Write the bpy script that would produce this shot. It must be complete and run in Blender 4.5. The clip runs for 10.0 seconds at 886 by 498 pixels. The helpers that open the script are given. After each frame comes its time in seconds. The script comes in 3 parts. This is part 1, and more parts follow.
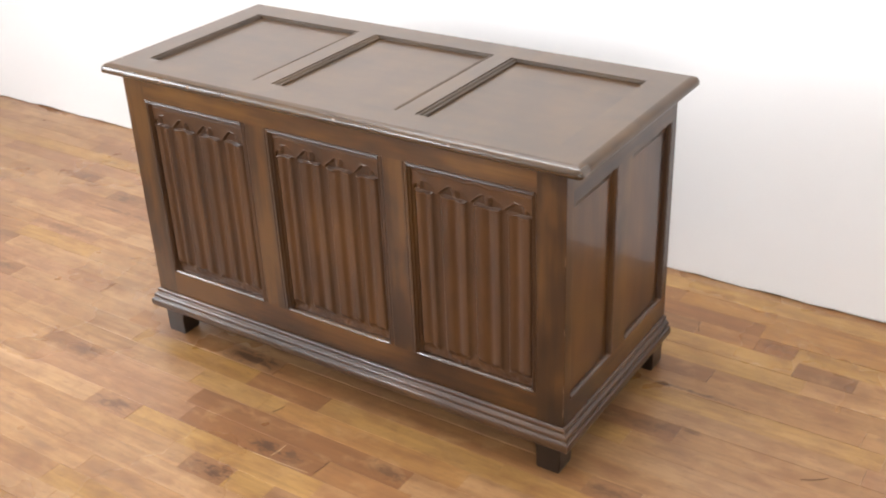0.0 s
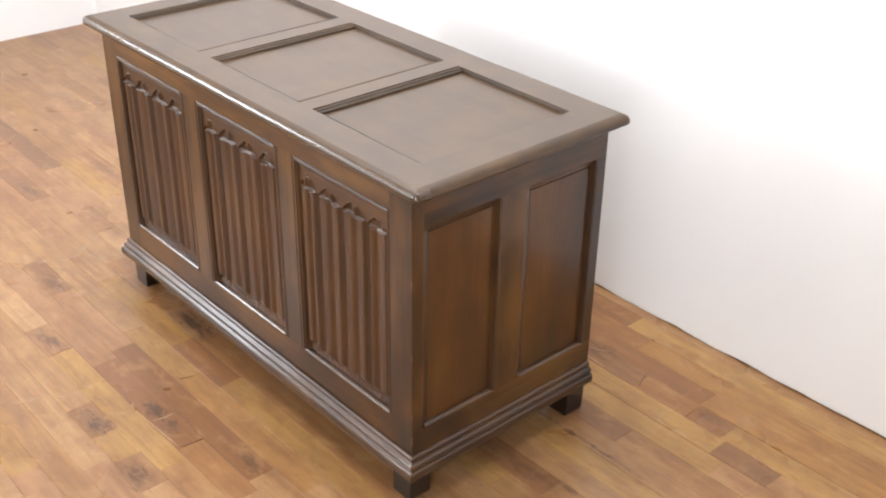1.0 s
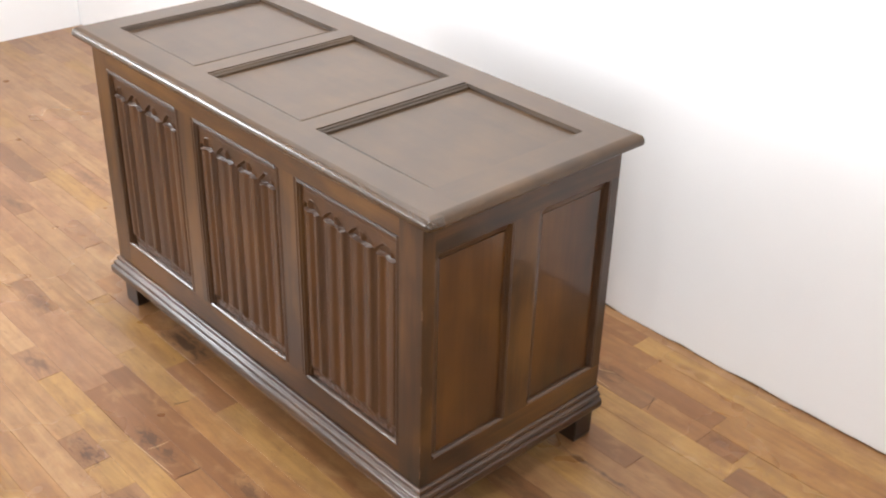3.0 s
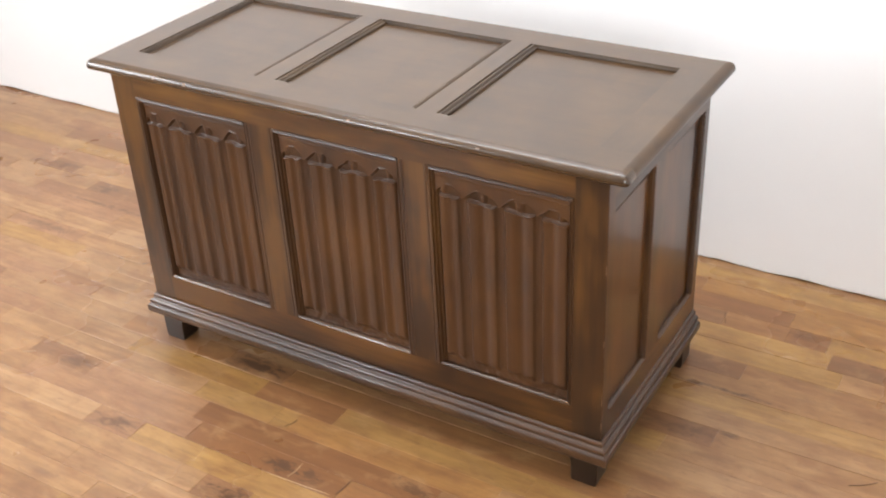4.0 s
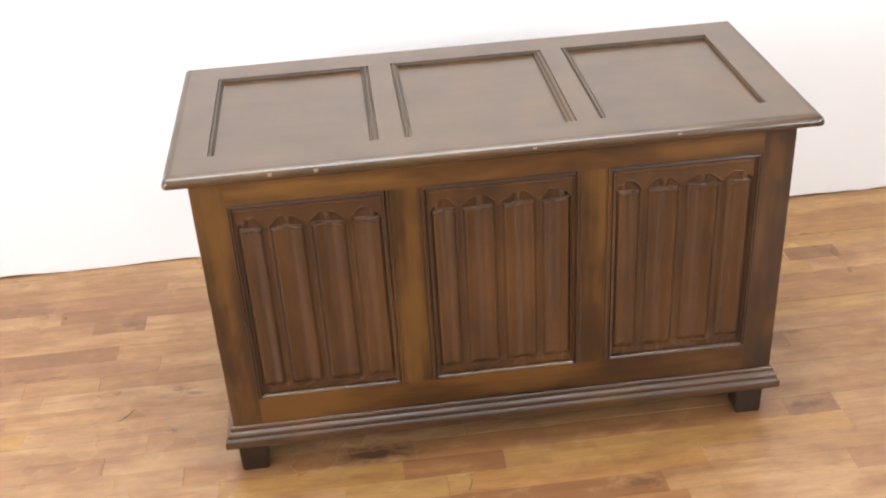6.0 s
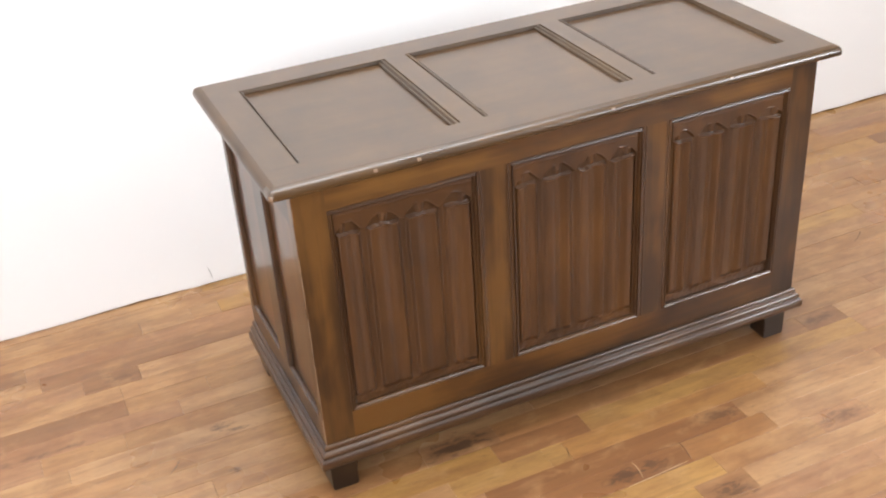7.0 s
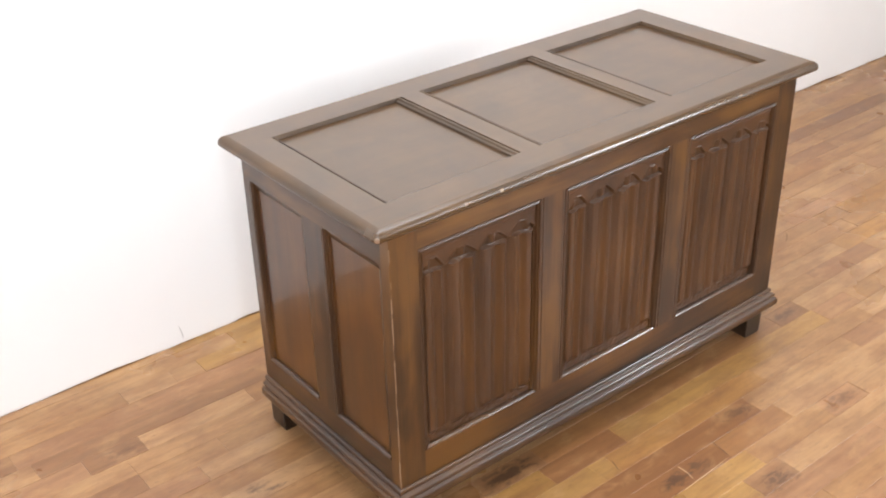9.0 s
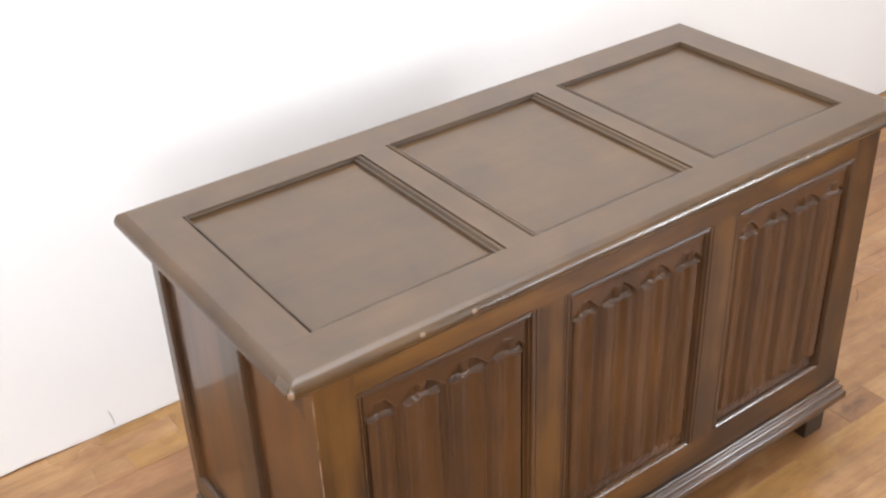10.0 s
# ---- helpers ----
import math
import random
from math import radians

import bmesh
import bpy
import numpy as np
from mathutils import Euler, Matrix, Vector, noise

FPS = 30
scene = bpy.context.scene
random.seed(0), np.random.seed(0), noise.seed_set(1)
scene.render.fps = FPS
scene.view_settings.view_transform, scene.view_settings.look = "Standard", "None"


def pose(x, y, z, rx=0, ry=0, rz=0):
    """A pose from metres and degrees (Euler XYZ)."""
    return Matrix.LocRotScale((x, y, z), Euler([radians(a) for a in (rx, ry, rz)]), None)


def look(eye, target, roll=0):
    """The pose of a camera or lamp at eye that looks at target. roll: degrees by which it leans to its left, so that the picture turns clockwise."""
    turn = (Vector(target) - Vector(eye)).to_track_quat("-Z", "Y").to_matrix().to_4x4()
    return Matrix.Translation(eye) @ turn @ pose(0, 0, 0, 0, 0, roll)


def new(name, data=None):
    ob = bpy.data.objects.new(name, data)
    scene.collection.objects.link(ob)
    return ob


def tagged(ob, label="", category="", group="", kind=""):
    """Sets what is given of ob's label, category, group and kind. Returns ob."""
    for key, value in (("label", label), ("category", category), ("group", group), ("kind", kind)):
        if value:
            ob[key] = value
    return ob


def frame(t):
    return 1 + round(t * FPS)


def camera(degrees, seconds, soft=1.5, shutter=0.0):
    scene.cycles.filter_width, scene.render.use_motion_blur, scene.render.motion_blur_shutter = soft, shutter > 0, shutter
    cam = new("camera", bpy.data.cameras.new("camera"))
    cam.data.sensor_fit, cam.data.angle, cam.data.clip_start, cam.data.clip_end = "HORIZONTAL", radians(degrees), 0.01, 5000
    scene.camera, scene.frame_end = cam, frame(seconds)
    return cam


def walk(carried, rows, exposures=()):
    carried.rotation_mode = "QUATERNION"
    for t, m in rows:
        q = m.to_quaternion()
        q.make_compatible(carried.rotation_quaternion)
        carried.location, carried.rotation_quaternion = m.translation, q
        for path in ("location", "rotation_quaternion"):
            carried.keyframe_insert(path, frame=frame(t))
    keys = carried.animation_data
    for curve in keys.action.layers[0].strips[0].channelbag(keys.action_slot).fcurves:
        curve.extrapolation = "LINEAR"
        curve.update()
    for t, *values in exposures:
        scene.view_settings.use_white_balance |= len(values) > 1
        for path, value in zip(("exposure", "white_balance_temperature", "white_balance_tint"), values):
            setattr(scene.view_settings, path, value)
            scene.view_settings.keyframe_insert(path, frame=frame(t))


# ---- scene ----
cam = camera(43.0, 10.0, soft=2.0, shutter=0.2)
PATH = [
    (0, (1.261, -1.665, 1.368), (0.266, -0.215, 0.415), -2.5),
    (0.5, (1.518, -1.422, 1.332), (0.325, -0.121, 0.392), -1.5),
    (1, (1.675, -1.186, 1.378), (0.373, -0.027, 0.396), 0.9),
    (1.5, (1.76, -0.985, 1.411), (0.389, 0.069, 0.408), 3.8),
    (2, (1.776, -0.934, 1.393), (0.373, 0.112, 0.423), 5.1),
    (3.5, (1.356, -1.382, 1.385), (0.239, -0.069, 0.370), -1.4),
    (4, (1.081, -1.58, 1.395), (0.164, -0.136, 0.359), -3.1),
    (4.5, (0.7785, -1.711, 1.419), (0.089, -0.111, 0.438), -2.8),
    (5, (0.4455, -1.825, 1.427), (0.029, -0.142, 0.432), -4.0),
    (5.5, (0.1115, -1.885, 1.446), (-0.030, -0.167, 0.432), -3.8),
    (7, (-0.8855, -1.716, 1.416), (-0.227, -0.132, 0.388), -4.1),
    (7.5, (-1.133, -1.581, 1.426), (-0.260, -0.068, 0.450), -4.5),
    (8, (-1.304, -1.474, 1.432), (-0.281, -0.056, 0.461), -2.8),
    (8.5, (-1.357, -1.449, 1.433), (-0.289, -0.069, 0.455), -1.8),
    (9, (-1.366, -1.44, 1.433), (-0.292, -0.070, 0.448), -1.5),
    (9.5, (-1.176, -1.359, 1.405), (-0.202, 0.065, 0.393), -3.3),
    (10, (-0.9425, -1.094, 1.382), (0.033, 0.297, 0.326), -2.4),
]
EXPOSURES = [(0, -0.25), (1, -0.17), (2, -0.14), (3.5, -0.30), (4.5, -0.20), (5.5, -0.08), (7, -0.18), (9, -0.13), (10, -0.25)]
walk(cam, [(t, look(eye, target, roll)) for t, eye, target, roll in PATH], EXPOSURES)


# ---- light ----
world = bpy.data.worlds.new("world")
world.use_nodes = True
scene.world = world
sky = world.node_tree.nodes.new("ShaderNodeTexSky")
sky.sky_type, sky.sun_disc = "NISHITA", False
sky.sun_elevation, sky.sun_rotation = radians(40), radians(20)
world.node_tree.links.new(sky.outputs[0], world.node_tree.nodes["Background"].inputs["Color"])
world.node_tree.nodes["Background"].inputs["Strength"].default_value = 0.1

# room, in metres
WEST, EAST, NORTH, SOUTH, CEIL = -2.35, 2.36, 0.6030, -3.60, 2.75
# all out of view; the last south one is added fill for the back wall
WINDOWS = [("west", -1.70, 1.00, 60.0), ("east", -2.62, 0.80, 75.0), ("south", -2.02, 0.42, 50.0), ("south", 2.02, 0.42, 24.0)]   # wall, middle, width, watts
SILL, HEAD = 1.10, 2.05
for wall, mid, ww, watts in WINDOWS:
    data = bpy.data.lights.new("assumed_window_light", "AREA")
    data.shape, data.size, data.size_y = "RECTANGLE", ww, HEAD - SILL
    data.energy, data.color = watts, (0.94, 0.985, 1.05)
    lamp = new("assumed_window_light", data)
    mz = (SILL + HEAD) / 2
    eye = {"west": (WEST - 0.02, mid, mz), "east": (EAST + 0.02, mid, mz), "south": (mid, SOUTH - 0.02, mz)}[wall]
    lamp.matrix_world = look(eye, (mid, 0, mz) if wall == "south" else (0, mid, mz))
# added overhead fill lamp; no ceiling fitting is known here
data = bpy.data.lights.new("ceiling_fill_panel", "AREA")
data.shape, data.size, data.size_y = "RECTANGLE", 2.2, 0.9
data.energy, data.color = 93.0, (0.95, 0.985, 1.03)
overhead_fill = new("ceiling_fill_lamp", data)
overhead_fill.matrix_world = pose(-0.10, -0.08, CEIL - 0.07, 0, 0, 0)


# ---- materials ----
class Nodes:
    """Short hand for building a material's nodes."""

    def __init__(self, name):
        self.mat = bpy.data.materials.new(name)
        self.mat.use_nodes = True
        self.tree = self.mat.node_tree
        self.bsdf = self.tree.nodes["Principled BSDF"]

    def put(self, kind, operation="", blend_type=""):
        node = self.tree.nodes.new(kind)
        if operation:
            node.operation = operation
        if blend_type:
            node.data_type, node.blend_type = "RGBA", blend_type
        return node

    def link(self, a, b):
        self.tree.links.new(a, b)

    def coords(self, scale, shuffle=False):
        tex = self.put("ShaderNodeTexCoord")
        m = self.put("ShaderNodeMapping")
        m.inputs["Scale"].default_value = scale
        if shuffle:
            info = self.put("ShaderNodeObjectInfo")
            geo = self.put("ShaderNodeNewGeometry")
            both = self.math("ADD", info.outputs["Random"], geo.outputs["Random Per Island"])
            mul = self.put("ShaderNodeVectorMath", operation="MULTIPLY_ADD")
            self.link(both, mul.inputs[0])
            mul.inputs[1].default_value = (31.0, 17.0, 9.0)
            self.link(tex.outputs["Object"], mul.inputs[2])
            self.link(mul.outputs[0], m.inputs["Vector"])
        else:
            self.link(tex.outputs["Object"], m.inputs["Vector"])
        return m.outputs[0]

    def noise(self, vec, scale=1.0, detail=5.0, rough=0.55, distort=0.0):
        n = self.put("ShaderNodeTexNoise")
        n.inputs["Scale"].default_value, n.inputs["Detail"].default_value = scale, detail
        n.inputs["Roughness"].default_value, n.inputs["Distortion"].default_value = rough, distort
        self.link(vec, n.inputs["Vector"])
        return n.outputs["Fac"]

    def ramp(self, fac, stops):
        r = self.put("ShaderNodeValToRGB")
        el = r.color_ramp.elements
        while len(el) < len(stops):
            el.new(0.5)
        for e, (p, c) in zip(el, stops):
            e.position = p
            e.color = (*c, 1) if isinstance(c, tuple) else (c, c, c, 1)
        self.link(fac, r.inputs[0])
        return r.outputs[0]

    def math(self, op, a, b):
        n = self.put("ShaderNodeMath", operation=op)
        for k, v in enumerate((a, b)):
            if isinstance(v, (int, float)):
                n.inputs[k].default_value = v
            else:
                self.link(v, n.inputs[k])
        return n.outputs[0]

    def mix(self, fac, a, b, mode="MIX"):
        n = self.put("ShaderNodeMix", blend_type=mode)
        for sock, v in ((n.inputs[0], fac), (n.inputs[6], a), (n.inputs[7], b)):
            if isinstance(v, tuple):
                sock.default_value = (*v, 1)
            elif isinstance(v, (int, float)):
                sock.default_value = v
            else:
                self.link(v, sock)
        return n.outputs[2]

    def bump(self, height, strength, distance):
        b = self.put("ShaderNodeBump")
        b.inputs["Strength"].default_value, b.inputs["Distance"].default_value = strength, distance
        self.link(height, b.inputs["Height"])
        self.link(b.outputs[0], self.bsdf.inputs["Normal"])


def along(axis, length, across):
    return tuple(length if k == axis else across for k in range(3))


def oak(name, axis, dark=(0.022, 0.0094, 0.0036), mid=(0.058, 0.0236, 0.0062), pale=(0.140, 0.062, 0.0140), rough=0.32, coat=0.3, contrast=0.95, run=1.0, sheen=0.24):
    """Dark-stained, waxed oak with its grain along an axis, rubbed through to amber in soft patches."""
    dark, mid, pale = [tuple(0.88 * c for c in col) for col in (dark, mid, pale)]
    n = Nodes(name)
    grain = n.noise(n.coords(along(axis, 1.6 * run, 30.0)), 1.0, 4.0, 0.55)
    fine = n.noise(n.coords(along(axis, 6.0 * run, 130.0)), 1.0, 2.0, 0.5)
    blotch = n.noise(n.coords(along(axis, 4.2 * run, 9.0)), 1.0, 3.0, 0.55, 0.3)
    tone = n.math("ADD", n.math("MULTIPLY", grain, 0.30 * contrast), n.math("MULTIPLY", blotch, 0.60 * contrast))
    tone = n.math("ADD", tone, n.math("MULTIPLY", fine, 0.10 * contrast))
    tone = n.math("ADD", tone, 0.5 * (1.0 - contrast))
    col = n.ramp(tone, [(0.38, dark), (0.50, mid), (0.63, pale)])
    n.link(col, n.bsdf.inputs["Base Color"])
    n.bsdf.inputs["Roughness"].default_value = rough
    n.bsdf.inputs["Specular IOR Level"].default_value = 0.5
    n.bsdf.inputs["Coat Weight"].default_value = coat
    n.bsdf.inputs["Coat IOR"].default_value = 1.55
    n.bsdf.inputs["Coat Roughness"].default_value = sheen if rough > 0.23 else 0.10
    return n.mat


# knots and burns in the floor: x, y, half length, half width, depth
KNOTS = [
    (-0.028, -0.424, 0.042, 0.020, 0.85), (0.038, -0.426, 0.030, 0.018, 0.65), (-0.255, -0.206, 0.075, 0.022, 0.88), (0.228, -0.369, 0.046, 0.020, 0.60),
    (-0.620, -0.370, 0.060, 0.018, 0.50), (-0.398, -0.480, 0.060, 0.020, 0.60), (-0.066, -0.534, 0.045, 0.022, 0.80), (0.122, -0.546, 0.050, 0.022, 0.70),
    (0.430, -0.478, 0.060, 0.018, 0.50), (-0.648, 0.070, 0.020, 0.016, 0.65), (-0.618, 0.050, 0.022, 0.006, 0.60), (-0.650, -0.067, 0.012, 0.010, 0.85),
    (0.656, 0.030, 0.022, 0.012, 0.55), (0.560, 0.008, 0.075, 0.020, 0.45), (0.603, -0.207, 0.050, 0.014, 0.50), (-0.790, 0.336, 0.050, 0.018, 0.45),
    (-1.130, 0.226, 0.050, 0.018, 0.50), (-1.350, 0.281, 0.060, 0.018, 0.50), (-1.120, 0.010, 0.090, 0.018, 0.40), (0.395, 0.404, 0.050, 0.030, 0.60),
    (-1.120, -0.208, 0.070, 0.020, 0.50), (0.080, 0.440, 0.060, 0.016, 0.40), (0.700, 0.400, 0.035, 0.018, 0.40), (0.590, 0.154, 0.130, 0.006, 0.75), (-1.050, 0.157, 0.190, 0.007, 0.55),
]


def floor_wood(name, low, mid, high, streak=0.5):
    """A varnished hardwood strip; every board has its own shade and grain."""
    n = Nodes(name)
    info = n.put("ShaderNodeObjectInfo")
    geo = n.put("ShaderNodeNewGeometry")
    rnd = n.math("FRACT", n.math("ADD", info.outputs["Random"], geo.outputs["Random Per Island"]), 0.0)
    base = n.ramp(rnd, [(0.0, low), (0.5, mid), (1.0, high)])
    grain = n.noise(n.coords((3.0, 55.0, 55.0), True), 1.0, 6.0, 0.6, 0.4)
    base = n.mix(n.ramp(grain, [(0.30, 0.55), (0.62, 0.0)]), base, tuple(c * 0.55 for c in low))
    cloud = n.noise(n.coords((5.0, 22.0, 5.0), True), 1.0, 3.0, 0.5, 0.8)
    base = n.mix(n.ramp(cloud, [(0.60, 0.0), (0.78, streak)]), base, (0.15, 0.08, 0.048))
    # worn and dirtied patches that run on over neighbouring boards
    tex = n.put("ShaderNodeNewGeometry")
    patch = n.noise(tex.outputs["Position"], 3.2, 4.0, 0.6, 0.5)
    base = n.mix(n.ramp(patch, [(0.55, 0.0), (0.75, 0.35)]), base, (0.13, 0.075, 0.045))
    # dirt in small clouds, and knots and burns at their own places
    dirt = n.put("ShaderNodeMapping")
    dirt.inputs["Scale"].default_value = (6.5, 24.0, 9.0)
    n.link(tex.outputs["Position"], dirt.inputs["Vector"])
    cloud2 = n.noise(dirt.outputs[0], 1.0, 5.0, 0.65)
    base = n.mix(n.ramp(cloud2, [(0.45, 0.0), (0.68, 0.62)]), base, (0.175, 0.074, 0.030))
    speck = n.noise(dirt.outputs[0], 4.3, 4.0, 0.7)
    base = n.mix(n.ramp(speck, [(0.57, 0.0), (0.74, 0.55)]), base, (0.115, 0.052, 0.024))
    smudge = n.put("ShaderNodeMapping")
    smudge.inputs["Scale"].default_value = (13.0, 21.0, 13.0)
    n.link(tex.outputs["Position"], smudge.inputs["Vector"])
    mottle = n.noise(smudge.outputs[0], 1.0, 5.0, 0.62, 0.4)
    base = n.mix(n.ramp(mottle, [(0.50, 0.0), (0.70, 0.42)]), base, (0.150, 0.066, 0.028))
    base = n.mix(n.ramp(mottle, [(0.30, 0.36), (0.46, 0.0)]), base, (0.40, 0.235, 0.105))
    ragged = n.put("ShaderNodeMapping")
    ragged.inputs["Scale"].default_value = (30.0, 78.0, 30.0)
    n.link(tex.outputs["Position"], ragged.inputs["Vector"])
    wob = n.math("SUBTRACT", n.math("MULTIPLY", n.noise(ragged.outputs[0], 1.0, 5.0, 0.72, 0.6), 4.8), 1.72)
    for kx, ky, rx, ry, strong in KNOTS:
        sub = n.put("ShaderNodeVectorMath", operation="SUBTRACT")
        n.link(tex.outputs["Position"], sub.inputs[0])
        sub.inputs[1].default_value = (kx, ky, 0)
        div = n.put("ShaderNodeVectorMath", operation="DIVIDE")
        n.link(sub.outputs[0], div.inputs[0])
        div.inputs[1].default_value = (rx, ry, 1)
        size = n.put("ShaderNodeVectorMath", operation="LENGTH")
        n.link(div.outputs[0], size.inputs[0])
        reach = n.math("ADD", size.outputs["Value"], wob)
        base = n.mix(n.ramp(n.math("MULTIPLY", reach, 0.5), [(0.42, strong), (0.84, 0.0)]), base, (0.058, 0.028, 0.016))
    n.link(base, n.bsdf.inputs["Base Color"])
    worn = n.noise(tex.outputs["Position"], 2.1, 4.0, 0.6)
    n.link(n.ramp(worn, [(0.3, 0.22), (0.7, 0.38)]), n.bsdf.inputs["Roughness"])
    n.bsdf.inputs["Specular IOR Level"].default_value = 0.5
    n.bsdf.inputs["Coat Weight"].default_value = 0.05
    n.bsdf.inputs["Coat Roughness"].default_value = 0.25
    n.bump(grain, 0.12, 0.001)
    return n.mat


def plaster(name, colour):
    n = Nodes(name)
    a = n.noise(n.coords((2.0, 2.0, 2.0)), 1.0, 4.0, 0.5)
    b = n.noise(n.coords((60.0, 60.0, 60.0)), 1.0, 4.0, 0.6)
    n.link(n.ramp(a, [(0.3, tuple(c * 0.96 for c in colour)), (0.7, colour)]), n.bsdf.inputs["Base Color"])
    n.bsdf.inputs["Roughness"].default_value = 0.85
    n.bump(n.math("ADD", a, n.math("MULTIPLY", b, 0.12)), 0.35, 0.004)
    return n.mat


def plain(name, colour, rough=0.6):
    n = Nodes(name)
    spots = n.noise(n.coords((25.0, 25.0, 25.0)), 1.0, 4.0, 0.6)
    n.link(n.ramp(spots, [(0.3, tuple(c * 0.8 for c in colour)), (0.7, colour)]), n.bsdf.inputs["Base Color"])
    n.bsdf.inputs["Roughness"].default_value = rough
    return n.mat


FRAMING = [(0.019, 0.0082, 0.0034), (0.048, 0.0194, 0.0054), (0.125, 0.0550, 0.0124)]
OAK_X, OAK_Y, OAK_Z = oak("oak_grain_lengthwise", 0), oak("oak_grain_crosswise", 1, *FRAMING, 0.32, 0.30, 1.15, 1.0, 0.10), oak("oak_grain_upright", 2, *FRAMING, 0.32, 0.30, 1.15, 1.0, 0.10)
POST_Z = oak("oak_corner_post", 2, *FRAMING, 0.34, 0.20, 1.15, 1.0, 0.16)
STAIN = [(0.026, 0.0112, 0.0048), (0.052, 0.0210, 0.0068), (0.092, 0.0390, 0.0100)]
BASE_X = oak("base_oak_lengthwise", 0, *STAIN, 0.40, 0.60, 0.95, 1.0, 0.08)
RAIL_X = oak("dark_amber_rail", 0, (0.022, 0.0086, 0.0030), (0.054, 0.0206, 0.0046), (0.122, 0.051, 0.0100), 0.36, 0.1, 1.15)
DARK_Y, DARK_Z = oak("dark_oak_crosswise", 1, *STAIN, 0.34), oak("dark_oak_upright", 2, *STAIN, 0.34)
HEAD_X = oak("dull_oak_bead", 0, *STAIN, 0.34, 0.3, 0.95, 1.0, 0.2)
POLISHED = oak("polished_oak_edge", 0, *STAIN, 0.26, 1.0, 0.95, 1.0, 0.09)
TOP_X = oak("amber_oak_rail", 0, (0.040, 0.0165, 0.0056), (0.092, 0.0380, 0.0092), (0.185, 0.086, 0.0198), 0.32, 0.3, 1.15)
AMBER = oak("oak_amber_panel", 2, (0.027, 0.0094, 0.0026), (0.074, 0.0264, 0.0047), (0.140, 0.056, 0.0100), 0.30, 0.32, 0.66, 1.0, 0.07)
CARVED = oak("oak_carved_panel", 2, (0.036, 0.0144, 0.0050), (0.072, 0.0284, 0.0078), (0.120, 0.049, 0.0122), 0.38, 0.16, 0.66)
# feet much darker than the rest of the chest
FOOT_OAK = oak("near_black_foot_oak", 2, (0.008, 0.0042, 0.0026), (0.015, 0.0075, 0.0042), (0.030, 0.0140, 0.0068), 0.34, 0.25)
WORN = plain("bare_worn_oak", (0.21, 0.130, 0.077), 0.42)
# the lid's oak, greyer than the framing
LID_TONES = [(0.034, 0.0164, 0.0054), (0.061, 0.0298, 0.0095), (0.098, 0.0492, 0.0158)]
BEADED = [(0.026, 0.0135, 0.0056), (0.046, 0.0240, 0.0092), (0.074, 0.0400, 0.0150)]
BEAD_X, BEAD_Y = oak("lid_bead_lengthwise", 0, *BEADED, 0.45, 0.0), oak("lid_bead_crosswise", 1, *BEADED, 0.45, 0.0)
LID_X, LID_Y = oak("lid_oak_lengthwise", 0, *LID_TONES, 0.32, 0.32, 0.52, 2.5), oak("lid_oak_crosswise", 1, *LID_TONES, 0.32, 0.32, 0.52, 2.5)
SHOULDER_X, SHOULDER_Y = oak("dull_lid_shoulder_lengthwise", 0, *LID_TONES, 0.43, 0.06, 0.7, 2.5), oak("dull_lid_shoulder_crosswise", 1, *LID_TONES, 0.43, 0.06, 0.7, 2.5)
RIM_X, RIM_Y = oak("rubbed_lid_rim_lengthwise", 0, *LID_TONES, 0.26, 0.5, 0.9, 1.0, 0.17), oak("rubbed_lid_rim_crosswise", 1, *LID_TONES, 0.34, 0.3, 0.9)
WALL = plaster("white_painted_plaster", (0.85, 0.84, 0.83))
# darker than the white walls to cut bounce onto the chest's east side
DIM_GREIGE = plaster("bounce_cutting_greige_plaster", (0.58, 0.555, 0.52))
# dark so that little light bounces back onto the chest's front
DIM_TAUPE = plaster("bounce_cutting_taupe_plaster", (0.22, 0.195, 0.17))
CEILING = plaster("ceiling_white", (0.82, 0.81, 0.79))
FRAME_PAINT = plain("window_paint", (0.75, 0.74, 0.71), 0.4)
SUBFLOOR = plain("dark_subfloor", (0.10, 0.06, 0.035), 0.8)
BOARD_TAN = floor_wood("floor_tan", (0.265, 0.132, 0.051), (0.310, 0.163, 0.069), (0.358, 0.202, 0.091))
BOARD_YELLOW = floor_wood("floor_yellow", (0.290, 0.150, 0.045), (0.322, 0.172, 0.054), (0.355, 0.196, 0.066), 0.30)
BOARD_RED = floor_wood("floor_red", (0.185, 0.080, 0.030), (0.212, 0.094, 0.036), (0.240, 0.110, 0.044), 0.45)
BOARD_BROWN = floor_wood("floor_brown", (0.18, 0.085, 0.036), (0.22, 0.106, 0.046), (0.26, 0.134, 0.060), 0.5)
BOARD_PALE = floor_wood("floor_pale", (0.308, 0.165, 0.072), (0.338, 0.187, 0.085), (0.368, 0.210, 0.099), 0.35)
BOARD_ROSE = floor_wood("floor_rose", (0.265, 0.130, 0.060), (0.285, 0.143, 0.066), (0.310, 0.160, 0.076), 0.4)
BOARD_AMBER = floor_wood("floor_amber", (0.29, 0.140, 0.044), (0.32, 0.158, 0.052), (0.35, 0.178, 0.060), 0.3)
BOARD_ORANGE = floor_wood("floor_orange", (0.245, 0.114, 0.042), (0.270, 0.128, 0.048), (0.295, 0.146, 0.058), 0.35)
DUSTY = plain("dust_filled_joint", (0.085, 0.046, 0.026), 0.8)
SCRATCHED = plain("pale_scratch", (0.44, 0.29, 0.16), 0.5)
SCUFFED = plain("grey_scuff", (0.45, 0.44, 0.43), 0.8)


